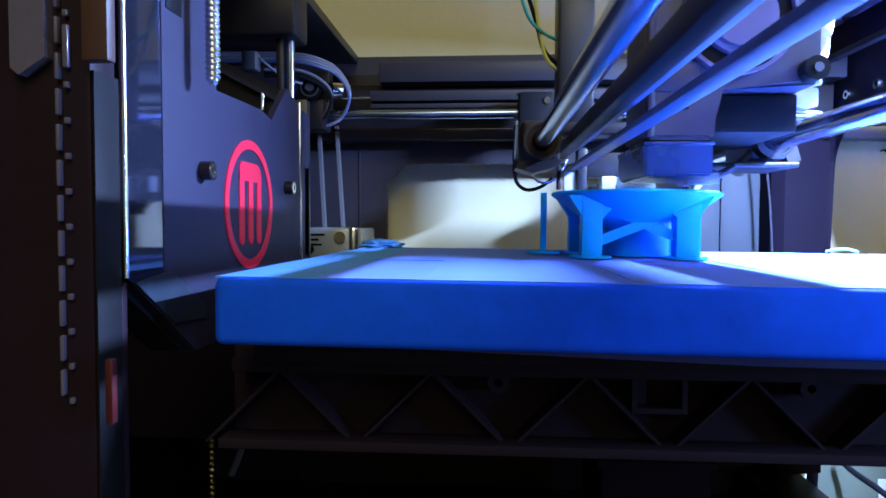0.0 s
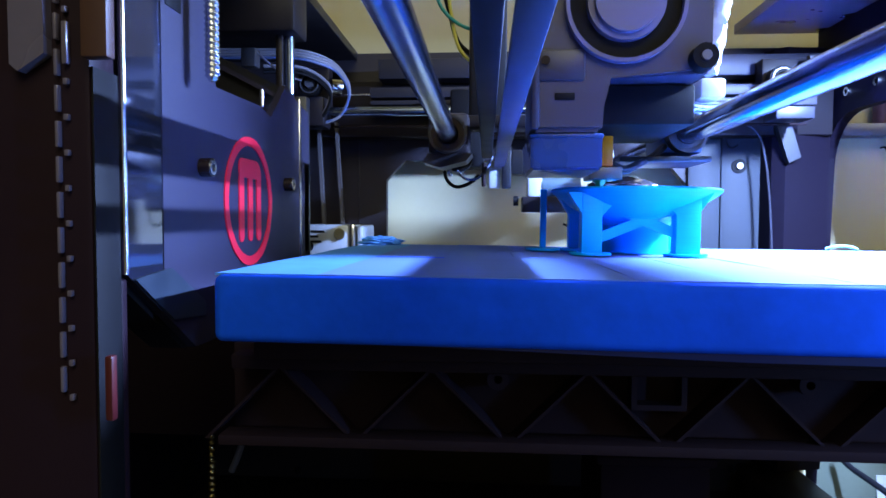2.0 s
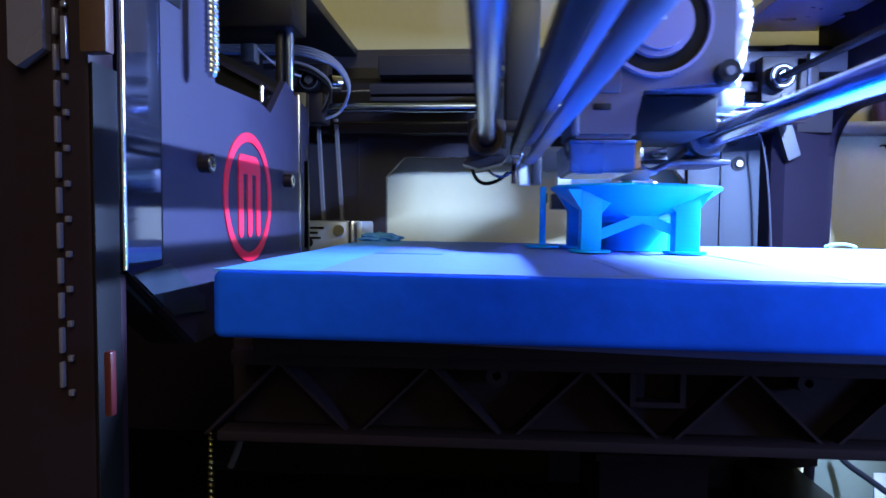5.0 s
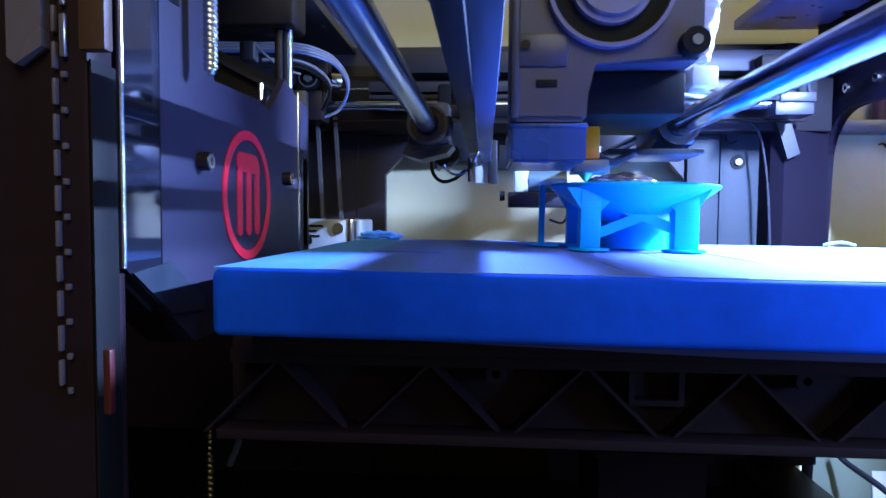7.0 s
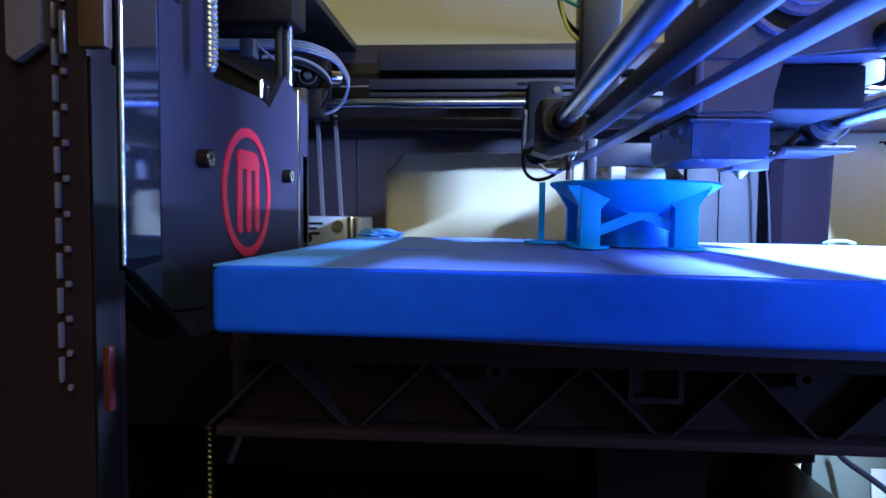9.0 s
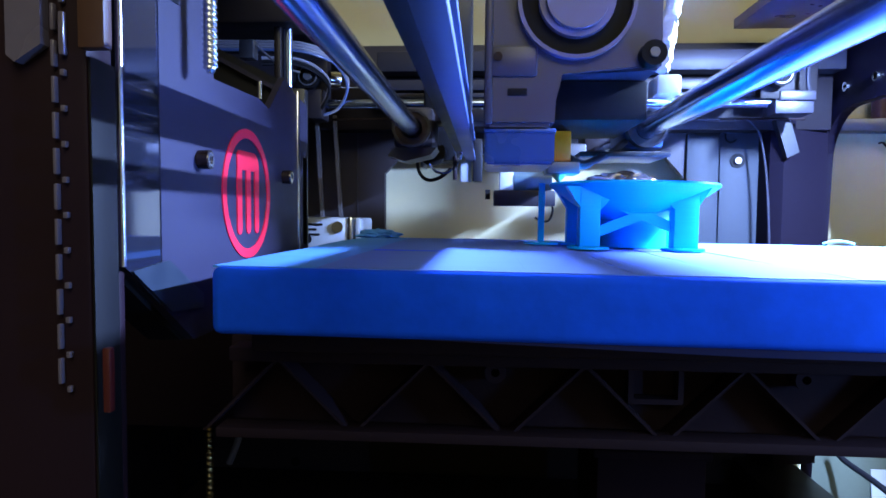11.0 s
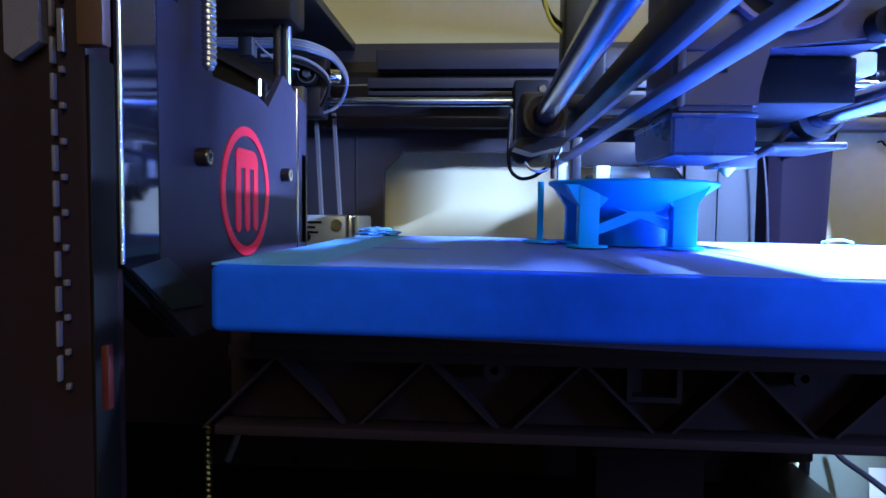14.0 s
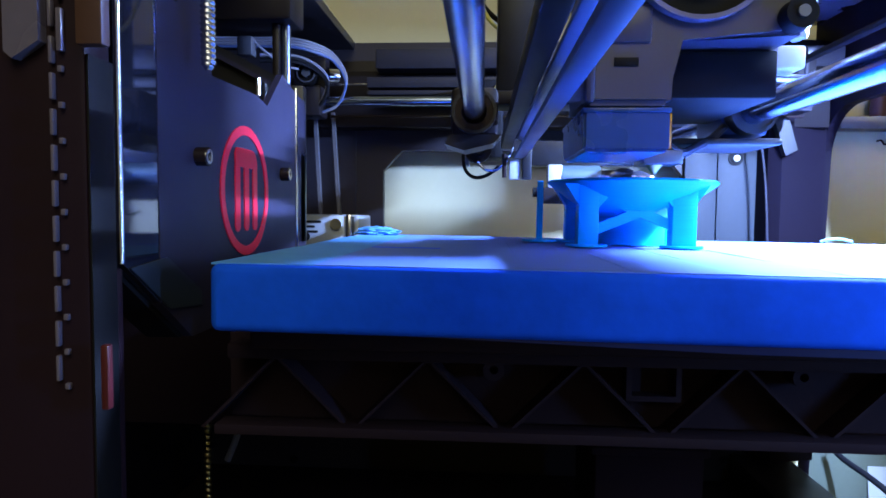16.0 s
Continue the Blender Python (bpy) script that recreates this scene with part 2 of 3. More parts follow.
def shell():
    part("printer_floor", box(bm_new(), -211, 208, 95, 481, -210, -200, 1), PLATBLACK, None, "black bottom tray of the printer", True, "structure", "floor")
    part("floor_ledge", box(bm_new(), 186, 226, 95, 481, -199, -179, 1), BLACK, None, "black raised edge of the bottom tray", True, "structure", "floor")
    part("printer_wall_left", box(bm_new(), -220, -212, 95, 490, -262, 125, 1), BLACK, None, "black left side panel of the printer", True, "structure", "wall")
    # right side with a large round-cornered window
    bm = bm_new()
    inner = []
    for cy, cz, a0 in ((440, 38, 0), (150, 38, 90), (150, -214, 180), (486, -246, 270)):
        r = 4 if a0 == 270 else 36
        for k in range(9):
            a = radians(a0 + k * 90 / 8)
            inner.append((cy + r * math.cos(a), cz + r * math.sin(a)))
    outer = [(490, 137), (95, 137), (95, -262), (490, -262)]
    for h in (240, 247):
        vi = [bm.verts.new((h, *p)) for p in inner]
        vo = [bm.verts.new((h, *p)) for p in outer]
        for q in range(4):
            seg = vi[q * 9:q * 9 + 9]
            for a, b in zip(seg, seg[1:]):
                bm.faces.new((a, b, vo[q]))
            bm.faces.new((seg[-1], vi[(q * 9 + 9) % 36], vo[(q + 1) % 4], vo[q]))
    bm.verts.ensure_lookup_table()
    n = 40
    for i in range(36):
        bm.faces.new((bm.verts[i], bm.verts[(i + 1) % 36], bm.verts[n + (i + 1) % 36], bm.verts[n + i]))
    for i in range(4):
        bm.faces.new((bm.verts[36 + i], bm.verts[36 + (i + 1) % 4], bm.verts[n + 36 + (i + 1) % 4], bm.verts[n + 36 + i]))
    part("printer_wall_right", bm, SIDE, None, "black right side panel with round-cornered window", False, "structure", "wall")
    # back wall with a chamfered opening
    bm = bm_new()
    box(bm, -212, -76, 482, 490, -262, 125)
    box(bm, 145, 240, 482, 490, -177, 125)
    box(bm, 145, 226, 482, 490, -262, -177)
    box(bm, -76, 145, 482, 490, 45, 125)
    box(bm, -76, 145, 482, 490, -262, -90)
    prism(bm, [(-76, 30), (-62, 45), (-76, 45)], "y", 482, 490)
    prism(bm, [(145, 28), (130, 45), (145, 45)], "y", 482, 490)
    part("printer_wall_back", bm, BACKWALL, None, "dark back panel with chamfered opening", False, "structure", "wall")


room()
shell()


# ---- build plate ----
TILT = Matrix.Translation((-0.064, 0, -0.0122)) @ Matrix.Rotation(radians(0.5), 4, "Y") @ Matrix.Translation((0.064, 0, 0.0122))


def build_plate():
    t = thing("build_plate", 84, 242, -28, "build plate covered in pale blue masking tape", "build plate")
    bm = bm_new()
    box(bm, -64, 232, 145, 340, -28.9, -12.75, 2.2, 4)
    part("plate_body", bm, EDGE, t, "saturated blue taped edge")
    bm = prism(bm_new(), [(-20, -28.7), (60, -30.6), (231, -31), (231, -28.7)], "y", 146.5, 339)
    part("backing_sheet", bm, BACKING, t, "dark glossy backing sheet")
    w, x = 24.6, -64
    k = 0
    while x < 231:
        bm = bm_new()
        n = 24
        top = []
        for i in range(n + 1):
            y = 146.8 + 192.6 * i / n
            top.append((y, -12.6 + 0.25 * noise.noise(Vector((k * 3.1, y * 0.02, 0)))))
        for a, b in zip(top, top[1:]):
            v = [bm.verts.new(p) for p in ((x, a[0], a[1]), (x + w - 0.02, a[0], a[1]), (x + w - 0.02, b[0], b[1]), (x, b[0], b[1]))]
            bm.faces.new(v)
        bmesh.ops.remove_doubles(bm, verts=bm.verts, dist=0.001)
        g = bmesh.ops.extrude_face_region(bm, geom=bm.faces[:])
        for v in [e for e in g["geom"] if isinstance(e, bmesh.types.BMVert)]:
            v.co.z -= 0.5
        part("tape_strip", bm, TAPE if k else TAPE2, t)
        x += w
        k += 1
    t.matrix_basis = Matrix.Translation((0, 0, EYE_Z)) @ TILT @ Matrix.Translation((0, 0, -EYE_Z)) @ Matrix.Translation(mm(84, 242, -28))
    return t


build_plate()


# ---- the printed part ----
def printed_part():
    cx, cy, z0, z1 = 60, 268, -12.1, 13.8
    t = thing("printed_part", cx, cy, z0, "bright blue plastic print, flared rim on four legs", "3d print")
    # flared rim: an octagonal dish, hollow
    bm = bm_new()
    n = 48
    prof = [(33.2, z1), (33.8, z1 - 0.8), (33.2, z1 - 1.6), (24.0, z1 - 8.2), (14.0, z1 - 14.6), (12.0, z1 - 14.6), (22, z1 - 6.5), (29, z1 - 0.8), (32, z1)]
    rows = [[bm.verts.new((cx + r * math.cos(6.28318 * k / n), cy + r * math.sin(6.28318 * k / n), z)) for k in range(n)] for r, z in prof]
    for a, b in zip(rows, rows[1:] + rows[:1]):
        for k in range(n):
            bm.faces.new((a[k], a[(k + 1) % n], b[(k + 1) % n], b[k]))
    part("rim", bm, PLA, t)
    part("inner_floor", cyl(bm_new(), (cx, cy, z1 - 5), (cx, cy, z1 - 3.5), 24, 40), PLA, t)
    for sx in (-1, 1):
        for sy in (-1, 1):
            lx, ly = cx + (15.5 if sx > 0 else -20.3), cy + sy * 18.5
            leg = part("leg", box(bm_new(), lx - (4.6 if sx > 0 else 3.9), lx + (4.6 if sx > 0 else 3.9), ly - 3.8, ly + 3.8, z0, z1 - 2.5, 0.6), PLA, t)
            part("brim", cyl(bm_new(), (lx, ly, z0), (lx, ly, z0 + 0.9), 8.0, 24), PLA, leg)
            bm = bm_new()
            prism(bm, [(lx - sx * 3, z1 - 2), (lx - sx * 3, z1 - 12), (lx - sx * 11.5, z1 - 2)], "y", ly - 3.5, ly + 3.5)
            part("gusset", bm, PLA, leg)
            bm = bm_new()
            prism(bm, [(lx + sx * 3.5, z1 - 2), (lx + sx * 3.5, z1 - 10.5), (lx + sx * 9, z1 - 2)], "y", ly - 3.4, ly + 3.4)
            part("gusset", bm, PLA, leg)
    # web that narrows from the rim to the crossing of the braces
    for sy in (-1, 1):
        bm = prism(bm_new(), [(cx - 13, z1 - 1.8), (cx + 11, z1 - 1.8), (cx + 5, z1 - 8.5), (cx, z1 - 11.5), (cx - 6, z1 - 8.5)], "y", cy + sy * 17 - 1.6, cy + sy * 17 + 1.6)
        part("web", bm, PLA, t, "", False)
    # drum and cross braces between the legs
    bm = bm_new()
    cyl(bm, (cx + 2, cy + 6, z0), (cx + 2, cy + 6, z1 - 9), 13.5, 32)
    part("drum", bm, PLA, t)
    for sy in (-1, 1):
        for a, b in ((-18, 18), (18, -18)):
            y = cy + sy * 17
            bm = bm_new()
            d = Vector((b - a, 0, 15)).normalized()
            s = Vector((-d.z, 0, d.x)) * 1.9
            p, q = Vector((cx + a, y, z0 + 6)), Vector((cx + b, y, z0 + 21))
            lo = [bm.verts.new(v + Vector((0, h, 0))) for h in (-1.2 + 0.3 * (a > 0), 1.2) for v in (p - s, q - s, q + s, p + s)]
            bm.faces.new(lo[:4])
            bm.faces.new(lo[4:][::-1])
            for i in range(4):
                bm.faces.new((lo[i], lo[(i + 1) % 4], lo[4 + (i + 1) % 4], lo[4 + i]))
            part("brace", bm, PLA, t)
    # thin support tower beside it
    tx, ty = 24.5, 283
    tower = part("support_tower", box(bm_new(), tx - 1.3, tx + 1.3, ty - 1.3, ty + 1.3, z0, z1 + 0.6, 0.2), PLA, t, "thin blue support tower")
    part("tower_brim", cyl(bm_new(), (tx, ty, z0), (tx, ty, z0 + 1.0), 7.5, 24), PLA, tower)
    t.matrix_basis = Matrix.Translation((0, 0, EYE_Z)) @ TILT @ Matrix.Translation((0, 0, -EYE_Z)) @ Matrix.Translation(mm(cx, cy, z0))


printed_part()


# ---- side panel with the round emblem ----
def side_panel():
    t = thing("side_panel", -79, 200, -33, "dark metal side panel with a red round emblem", "panel")
    # outline in y, z: chamfered below, stepped above
    outline = [(150, -23), (166.5, -34.4), (277, -34), (277, 46), (257, 49), (246, 52), (228, 37), (217, 39), (181, 38), (173, 70), (150, 70)]
    part("plate", prism(bm_new(), outline, "x", -80.5, -78), PANEL, t, "", False)
    part("front_edge", prism(bm_new(), [(134, -12), (150, -23), (150, 80), (134, 80)], "x", -80.5, -78.2), MIRROR, t, "polished reflective front strip", False)
    part("lower_lip", prism(bm_new(), [(134, -13.5), (165, -34.5), (190, -34.5), (160, -13.5)], "x", -90, -81), INNER, t, "", False)
    part("edge_strip", cyl(bm_new(), (-77.9, 133, -12), (-77.9, 133, 90), 0.75, 14), STEEL, t)
    # pale patch imitating the taped plate reflected low in the panel
    part("reflection_patch", prism(bm_new(), [(136.5, -13.4), (153, -12.0), (172, -22.6), (172, -26.5), (154, -25.0)], "x", -78, -77.6), CORNER, t, "pale patch for the plate's reflection", False)
    part("edge_notch", box(bm_new(), -78.6, -77.7, 152, 160, 52, 66, 0.2), RUBBER, t)
    cap_screw(t, (-78, 171, 14.2), (1, 0, 0), 2.6, 3.2)
    cap_screw(t, (-78, 244, 13.6), (1, 0, 0), 2.6, 3.2)
    # emblem: oval ring and a bar figure
    cy, cz = 206.5, 6.0
    part("emblem_ring", ring(bm_new(), (-77.6, cy, cz), (-1, 0, 0), 18.0, 21.0, 0.5, 64), RED, t, "red printed ring")
    for y0 in (-9.6, -1.95, 5.7):
        foot = [(cy + y0 + 1.95 - 1.95 * math.cos(radians(a)), cz - 11.2 - 1.95 * math.sin(radians(a))) for a in range(0, 181, 20)]
        part("emblem_bar", prism(bm_new(), foot + [(cy + y0 + 3.9, cz + 9), (cy + y0, cz + 9)], "x", -78.1, -77.6), RED, t, "", False)
    arch = [(cy + 9.6, cz + 7.5)]
    for a in range(0, 91, 15):
        arch.append((cy + 4.6 + 5 * math.cos(radians(a)), cz + 8.6 + 5 * math.sin(radians(a))))
    for a in range(90, 181, 15):
        arch.append((cy - 7.1 + 2.5 * math.cos(radians(a)), cz + 11.1 + 2.5 * math.sin(radians(a))))
    part("emblem_arch", prism(bm_new(), arch + [(cy - 9.6, cz + 7.5)], "x", -78.05, -77.55), RED, t, "", False)
    # long screw hanging before the panel
    s = thing("hanging_screw", -72, 165, 36, "long shiny steel machine screw hanging down", "screw")
    part("threaded_shank", thread(bm_new(), -72, 165, 36, 95, 2.05, 1.5, 0.5, tip=3), STEEL, s)


side_panel()


# ---- fixed parts of the gantry at the back ----
def pulley(t, x, y, z, r):
    p = part("pulley", ring(bm_new(), (x, y, z), (0, 1, 0), r * 0.5, r, 7, 36), RUBBER, t, "steel idler pulley")
    part("pulley_groove", ring(bm_new(), (x, y - 0.6, z), (0, 1, 0), r * 0.72, r * 0.82, 3, 36), GREYPART, p)
    part("pulley_bolt", cyl(bm_new(), (x, y - 1.5, z), (x, y + 7, z), r * 0.4, 6), GREYPART, p)
    return p


def back_gantry():
    t = thing("rear_rail", 40, 430, 73, "polished steel cross rail along the back", "rail")
    part("rail", cyl(bm_new(), (-112, 430, 73), (190, 430, 73), 3.2, 28), ROD, t)
    part("thin_rail", cyl(bm_new(), (-118, 450, 88), (215, 450, 88), 0.8, 12), STEEL, t)
    part("thin_rail", cyl(bm_new(), (-110, 452, 66), (215, 452, 66), 0.9, 12), GLOSS, t)
    eb = part("end_block", box(bm_new(), 182, 206, 421, 440, 65, 74, 1), PANELD, t, "grey rail clamp")
    part("end_cap", box(bm_new(), 184, 206, 419, 421, 73, 79, 0.6), PANELD, eb)
    part("end_block", box(bm_new(), -126, -108, 420, 440, 62, 82, 1.5), BLACK, t, "black rail clamp")
    b = thing("rear_beam", 60, 455, 95, "dark grey rear cross beam with a slotted rail", "beam")
    part("upper_beam", box(bm_new(), -76, 238, 446, 476, 98, 112, 1), PANELD, b)
    part("beam_web", box(bm_new(), -120, 238, 462, 480, 60, 100, 1), BLACK, b)
    part("lower_beam", box(bm_new(), -81, 215, 440, 462, 84, 91, 0.6), PANELD, b)
    part("lower_flange", box(bm_new(), -81, 215, 442, 462, 79.5, 82.5, 0.4), PANELD, b)
    for x in (20, 46):
        part("beam_slot", box(bm_new(), x, x + 12, 439.4, 441, 86.5, 88.5, 0.2), RUBBER, b)
    p = thing("idler_pulley", -120, 430, 92, "steel idler pulley with black belt", "pulley", "gantry pulleys")
    pulley(p, -116, 414, 88.6, 7.6)
    part("axle_cap", cyl(bm_new(), (-106, 430, 90), (-100, 434, 90), 5.5, 24), STEEL, p)
    part("bracket", box(bm_new(), -130, -108, 434, 446, 76, 104, 1), BLACK, p)
    p = thing("idler_pulley", 187, 430, 91, "steel idler pulley with black belt", "pulley", "gantry pulleys")
    pulley(p, 187, 424, 91, 8.2)
    part("bracket", box(bm_new(), 178, 214, 434, 446, 76, 106, 1), BLACK, p)
    w = thing("pulley_belt", 187, 418, 90, "black belt running forward from the pulley", "belt")
    part("belt", box(bm_new(), 184.5, 189.5, 80, 424, 89, 92, 0.5), RUBBER, w)
    # leaning belts behind the side panel
    for k, (xa, xb) in enumerate(((-122, -116), (-109, -102))):
        q = thing("drive_belt", xb, 460, -8, "thin grey drive belt leaning upright", "belt", "upright belts")
        bm = prism(bm_new(), [(xa - 1.1, 70), (xa + 1.1, 70), (xb + 1.1, -40), (xb - 1.1, -40)], "y", 458, 462)
        part("belt", bm, DULLBELT, q, "", False)
    # stepper motor beside the plate
    m = thing("stepper_motor", -102, 430, -40, "grey stepper motor with a printed label", "motor")
    part("motor_body", box(bm_new(), -122, -88, 405, 445, -42, -3, 2), MOTOR, m)
    part("motor_cap", box(bm_new(), -88, -84, 404, 446, -42, -2.6, 1.6), STEEL, m, "bright end cap")
    part("motor_flange", box(bm_new(), -83, -79, 405, 446, -42, -3.2, 1.6), MOTOR, m)
    part("motor_screw", cyl(bm_new(), (-94, 403.2, -9), (-94, 405.5, -9), 3.6, 20), STEEL, m)
    for k in range(3):
        bm = bm_new()
        box(bm, -119, -119 + (15, 11, 13)[k], 404.6, 405.4, -8.2 - 3.2 * k, -6.8 - 3.2 * k)
        part("label_bar", bm, RUBBER, m, "", False)
    part("label_dot", cyl(bm_new(), (-114, 404.4, -17), (-114, 405.4, -17), 3, 20), RUBBER, m)
    # upright guide behind the panel, its block and the ribbon cables
    g = thing("upright_guide", -95, 300, 45, "upright chrome guide rod under a black block", "guide rod")
    part("guide_rod", cyl(bm_new(), (-93.5, 300, 40), (-93.5, 300, 92), 2.2, 24), ROD, g)
    part("rod_shroud", box(bm_new(), -99, -95.5, 296, 304, 40, 92, 1), BLACK, g)
    part("guide_block", box(bm_new(), -150, -88, 290, 312, 86, 118, 2), BLACK, g)
    part("hanging_tab", prism(bm_new(), [(-107, 120), (-94, 120), (-94, 94), (-100, 98), (-107, 104)], "y", 328, 331), PANEL, g, "grey hanging bracket", False)
    c = thing("panel_bracket", -100, 262, 48, "dark bracket with a cut edge behind the panel", "bracket")
    part("bracket", prism(bm_new(), [(-116, 70), (-84, 54), (-84, 44), (-118, 44)], "y", 262, 276), INNER, c, "", False)
    part("bracket_rib", prism(bm_new(), [(-114, 66), (-86, 51.5), (-86, 49.5), (-114, 64)], "y", 259, 263), PANEL, c, "", False)
    part("bracket_pin", cyl(bm_new(), (-92, 258, 46), (-92, 258, 53), 1.0, 10), STEEL, c)
    col = thing("panel_column", -79, 272, -34, "upright dark column with a bright metal edge", "column")
    part("column", box(bm_new(), -92, -79, 277.5, 283, -60, 54, 0.6), INNER, col)
    part("metal_edge", box(bm_new(), -78.4, -77.4, 262, 264, -30, 50, 0.3), STEEL, col)
    part("metal_face", box(bm_new(), -78.9, -78.0, 270, 277, -14, 24, 0.3), GREYPART, col)
    r = thing("ribbon_cable", -120, 400, 100, "grey ribbon cable in a wide loop", "cable", "ribbon cables")
    for k in range(4):
        dz = 1.7 * k
        part("strand", tube(bm_new(), [(-190, 392, 101 + dz), (-150, 396, 101 + dz), (-122, 400, 101.5 + dz), (-108, 408, 100 + dz), (-98, 418, 96 + dz * 0.8), (-92 + dz * 0.1, 424, 84 + dz * 0.5), (-98, 426, 70), (-112, 426, 64)], 0.95, 6), RIBBON if k else BELT, r)
    r = thing("ribbon_cable", -115, 405, 92, "dark flat cable curling past the pulley", "cable", "ribbon cables")
    for k in range(3):
        dz = 1.9 * k
        part("strand", tube(bm_new(), [(-140, 396, 92 + dz), (-122, 404, 93.5 + dz), (-110, 412, 90 + dz), (-103, 418, 82 + dz), (-106, 420, 72 + dz * 0.5), (-116, 424, 62)], 1.1, 6), RIBBON if k == 2 else RUBBER, r)
    h = thing("wire_connector", -128, 340, 88, "small metal connector with a thin grey wire", "connector")
    part("connector", box(bm_new(), -132, -124, 338, 346, 82, 92, 0.8), GREYPART, h)
    part("wire", tube(bm_new(), [(-126, 342, 92), (-120, 344, 86), (-112, 350, 80), (-104, 356, 78)], 0.7, 8), RIBBON, h)


def frame_parts():
    # front left post with a link chain and strips
    p = thing("front_post", -96, 118, -262, "black front post of the printer frame", "post")
    part("post", box(bm_new(), -150, -78, 122, 131, -262, 130, 1.2), POST, p)
    # black sheet added so that this side of the post stays dark
    part("dark_side_sheet", box(bm_new(), -78, -77.5, 122.3, 130.8, -262, 30, 0.1), RUBBER, p, "matt black sheet added to darken the post's side")
    part("post_inner", box(bm_new(), -84, -78, 131, 134, -262, -13, 0.6), POST, p)
    part("brown_strip", box(bm_new(), -78, -72.6, 119, 122, 31, 80, 0.5), RUST, p, "brown strip")
    part("red_strip", box(bm_new(), -75, -73.4, 120, 122, -40, -27, 0.4), REDTAB, p, "dark red tab")
    # plate standing in for a violet reflection at the top of the post
    part("corner_plate", prism(bm_new(), [(-92.7, 46), (-92.7, 30), (-91, 28.6), (-85.6, 32), (-85.6, 46)], "y", 119.5, 122), CHAIN, p, "corner plate tinted like a violet reflection", False)
    c = thing("link_chain", -84, 117, -20, "black plastic link chain hanging upright", "cable chain")
    z = 54.0
    for k in range(13):
        link = part("link", box(bm_new(), -84.5, -83.7, 120.5, 121.9, z - 5.2, z, 0.3), CHAIN, c)
        part("link_pin", box(bm_new(), -82.9, -81.9, 120.8, 121.9, z - 6.9, z - 5.6, 0.25), CHAIN, link)
        z -= 6.95
    # pale bar drawn for a second upright glint
    part("glint_bar", box(bm_new(), -82.9, -81.7, 120.6, 121.9, 30.2, 38.5, 0.3), CHAIN, c)
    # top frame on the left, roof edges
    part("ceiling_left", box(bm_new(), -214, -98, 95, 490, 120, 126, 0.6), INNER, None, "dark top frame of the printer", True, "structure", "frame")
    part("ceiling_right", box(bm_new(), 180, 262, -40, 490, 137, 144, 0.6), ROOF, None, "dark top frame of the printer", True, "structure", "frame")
    # lit module on the right wall
    l = thing("led_module", 234, LED[1], 137, "short white lit module under the top frame", "light")
    part("housing", box(bm_new(), 222, 240, LED[1] - 52, LED[1] + 52, 123, 137, 0.8), WHITE, l)
    part("diffuser", prism(bm_new(), [(224, 123.2), (238, 123.2), (236, 121), (226, 121)], "y", LED[1] - 49, LED[1] + 49), LEDMAT, l, "lit diffuser", False)
    # unseen glowing strip, added with its bar to brighten the front faces
    l = thing("fill_strip", 238, 71, -52, "unseen violet fill strip added beside the front opening", "light strip")
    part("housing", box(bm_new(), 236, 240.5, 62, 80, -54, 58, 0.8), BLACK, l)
    part("diffuser", box(bm_new(), 235, 236.4, 66, 76, -50, 54, 0.4), FILLGLOW, l, "lit diffuser")
    part("strip_mount", box(bm_new(), 241, 262, 55, 94, -262, 137, 1), BLACK, None, "unseen black bar that carries the fill strip", True, "structure", "frame")
    # right rear pillar, panels and screws
    q = thing("rear_pillar", 218, 470, -177, "black rear corner pillar of the printer", "pillar")
    bm = prism(bm_new(), [(196, 481), (199, 466), (206, 460), (239, 468), (239, 481)], "z", -177, 120)
    part("pillar", bm, SIDE, q, "", False)
    part("pillar_brace", prism(bm_new(), [(196, 70), (206, 70), (214, 44), (206, 40)], "y", 455, 461), INNER, q, "", False)
    w = thing("rear_cable", 197, 464, -20, "thin grey cable running down the pillar", "cable")
    part("cable", tube(bm_new(), [(180, 462, 68), (188, 461, 60), (192, 460, 45), (195, 459, 20), (197, 458, -14), (198, 458, -40)], 0.9, 8), PANELD, w)
    w = thing("clamp_cable", 205, 425, 80, "dark cable looped beside the rail clamp", "cable")
    part("cable", tube(bm_new(), [(205, 425, 104), (203, 424, 98), (203, 424, 84), (206, 424, 74)], 1.4, 8), PANELD, w)
    part("plug", box(bm_new(), 202, 208, 422, 427, 98, 105, 0.6), PANELD, w)
    bp = thing("back_panel", 171, 480, -90, "satin grey sheet panel with a seam", "panel")
    part("sheet", box(bm_new(), 146, 168.6, 478.5, 481.9, -120, 59, 0.3), BACKGREY, bp)
    part("sheet", box(bm_new(), 169.4, 197, 478.5, 481.9, -120, 62, 0.3), BACKGREY, bp)
    part("washer", ring(bm_new(), (181.5, 477.6, 40), (0, 1, 0), 2.4, 5.2, 1.0), RUBBER, bp)
    part("bolt", cyl(bm_new(), (181.5, 475.5, 40), (181.5, 478.4, 40), 2.4, 20), STEEL, bp)
    part("cable_eye", tube(bm_new(), [(172, 477, 66), (172.5, 477, 56), (176, 477, 53), (180, 477, 55)], 0.6, 8), RUBBER, bp)
    for y, z in ((449, 87), (416, 87)):
        s = thing("wall_screw", 238, y, z, "steel screw in the black side panel", "screw", "side panel screws")
        part("head", ring(bm_new(), (238.5, y, z), (1, 0, 0), 1.6, 3.0, 1.6, 20), STEEL, s)
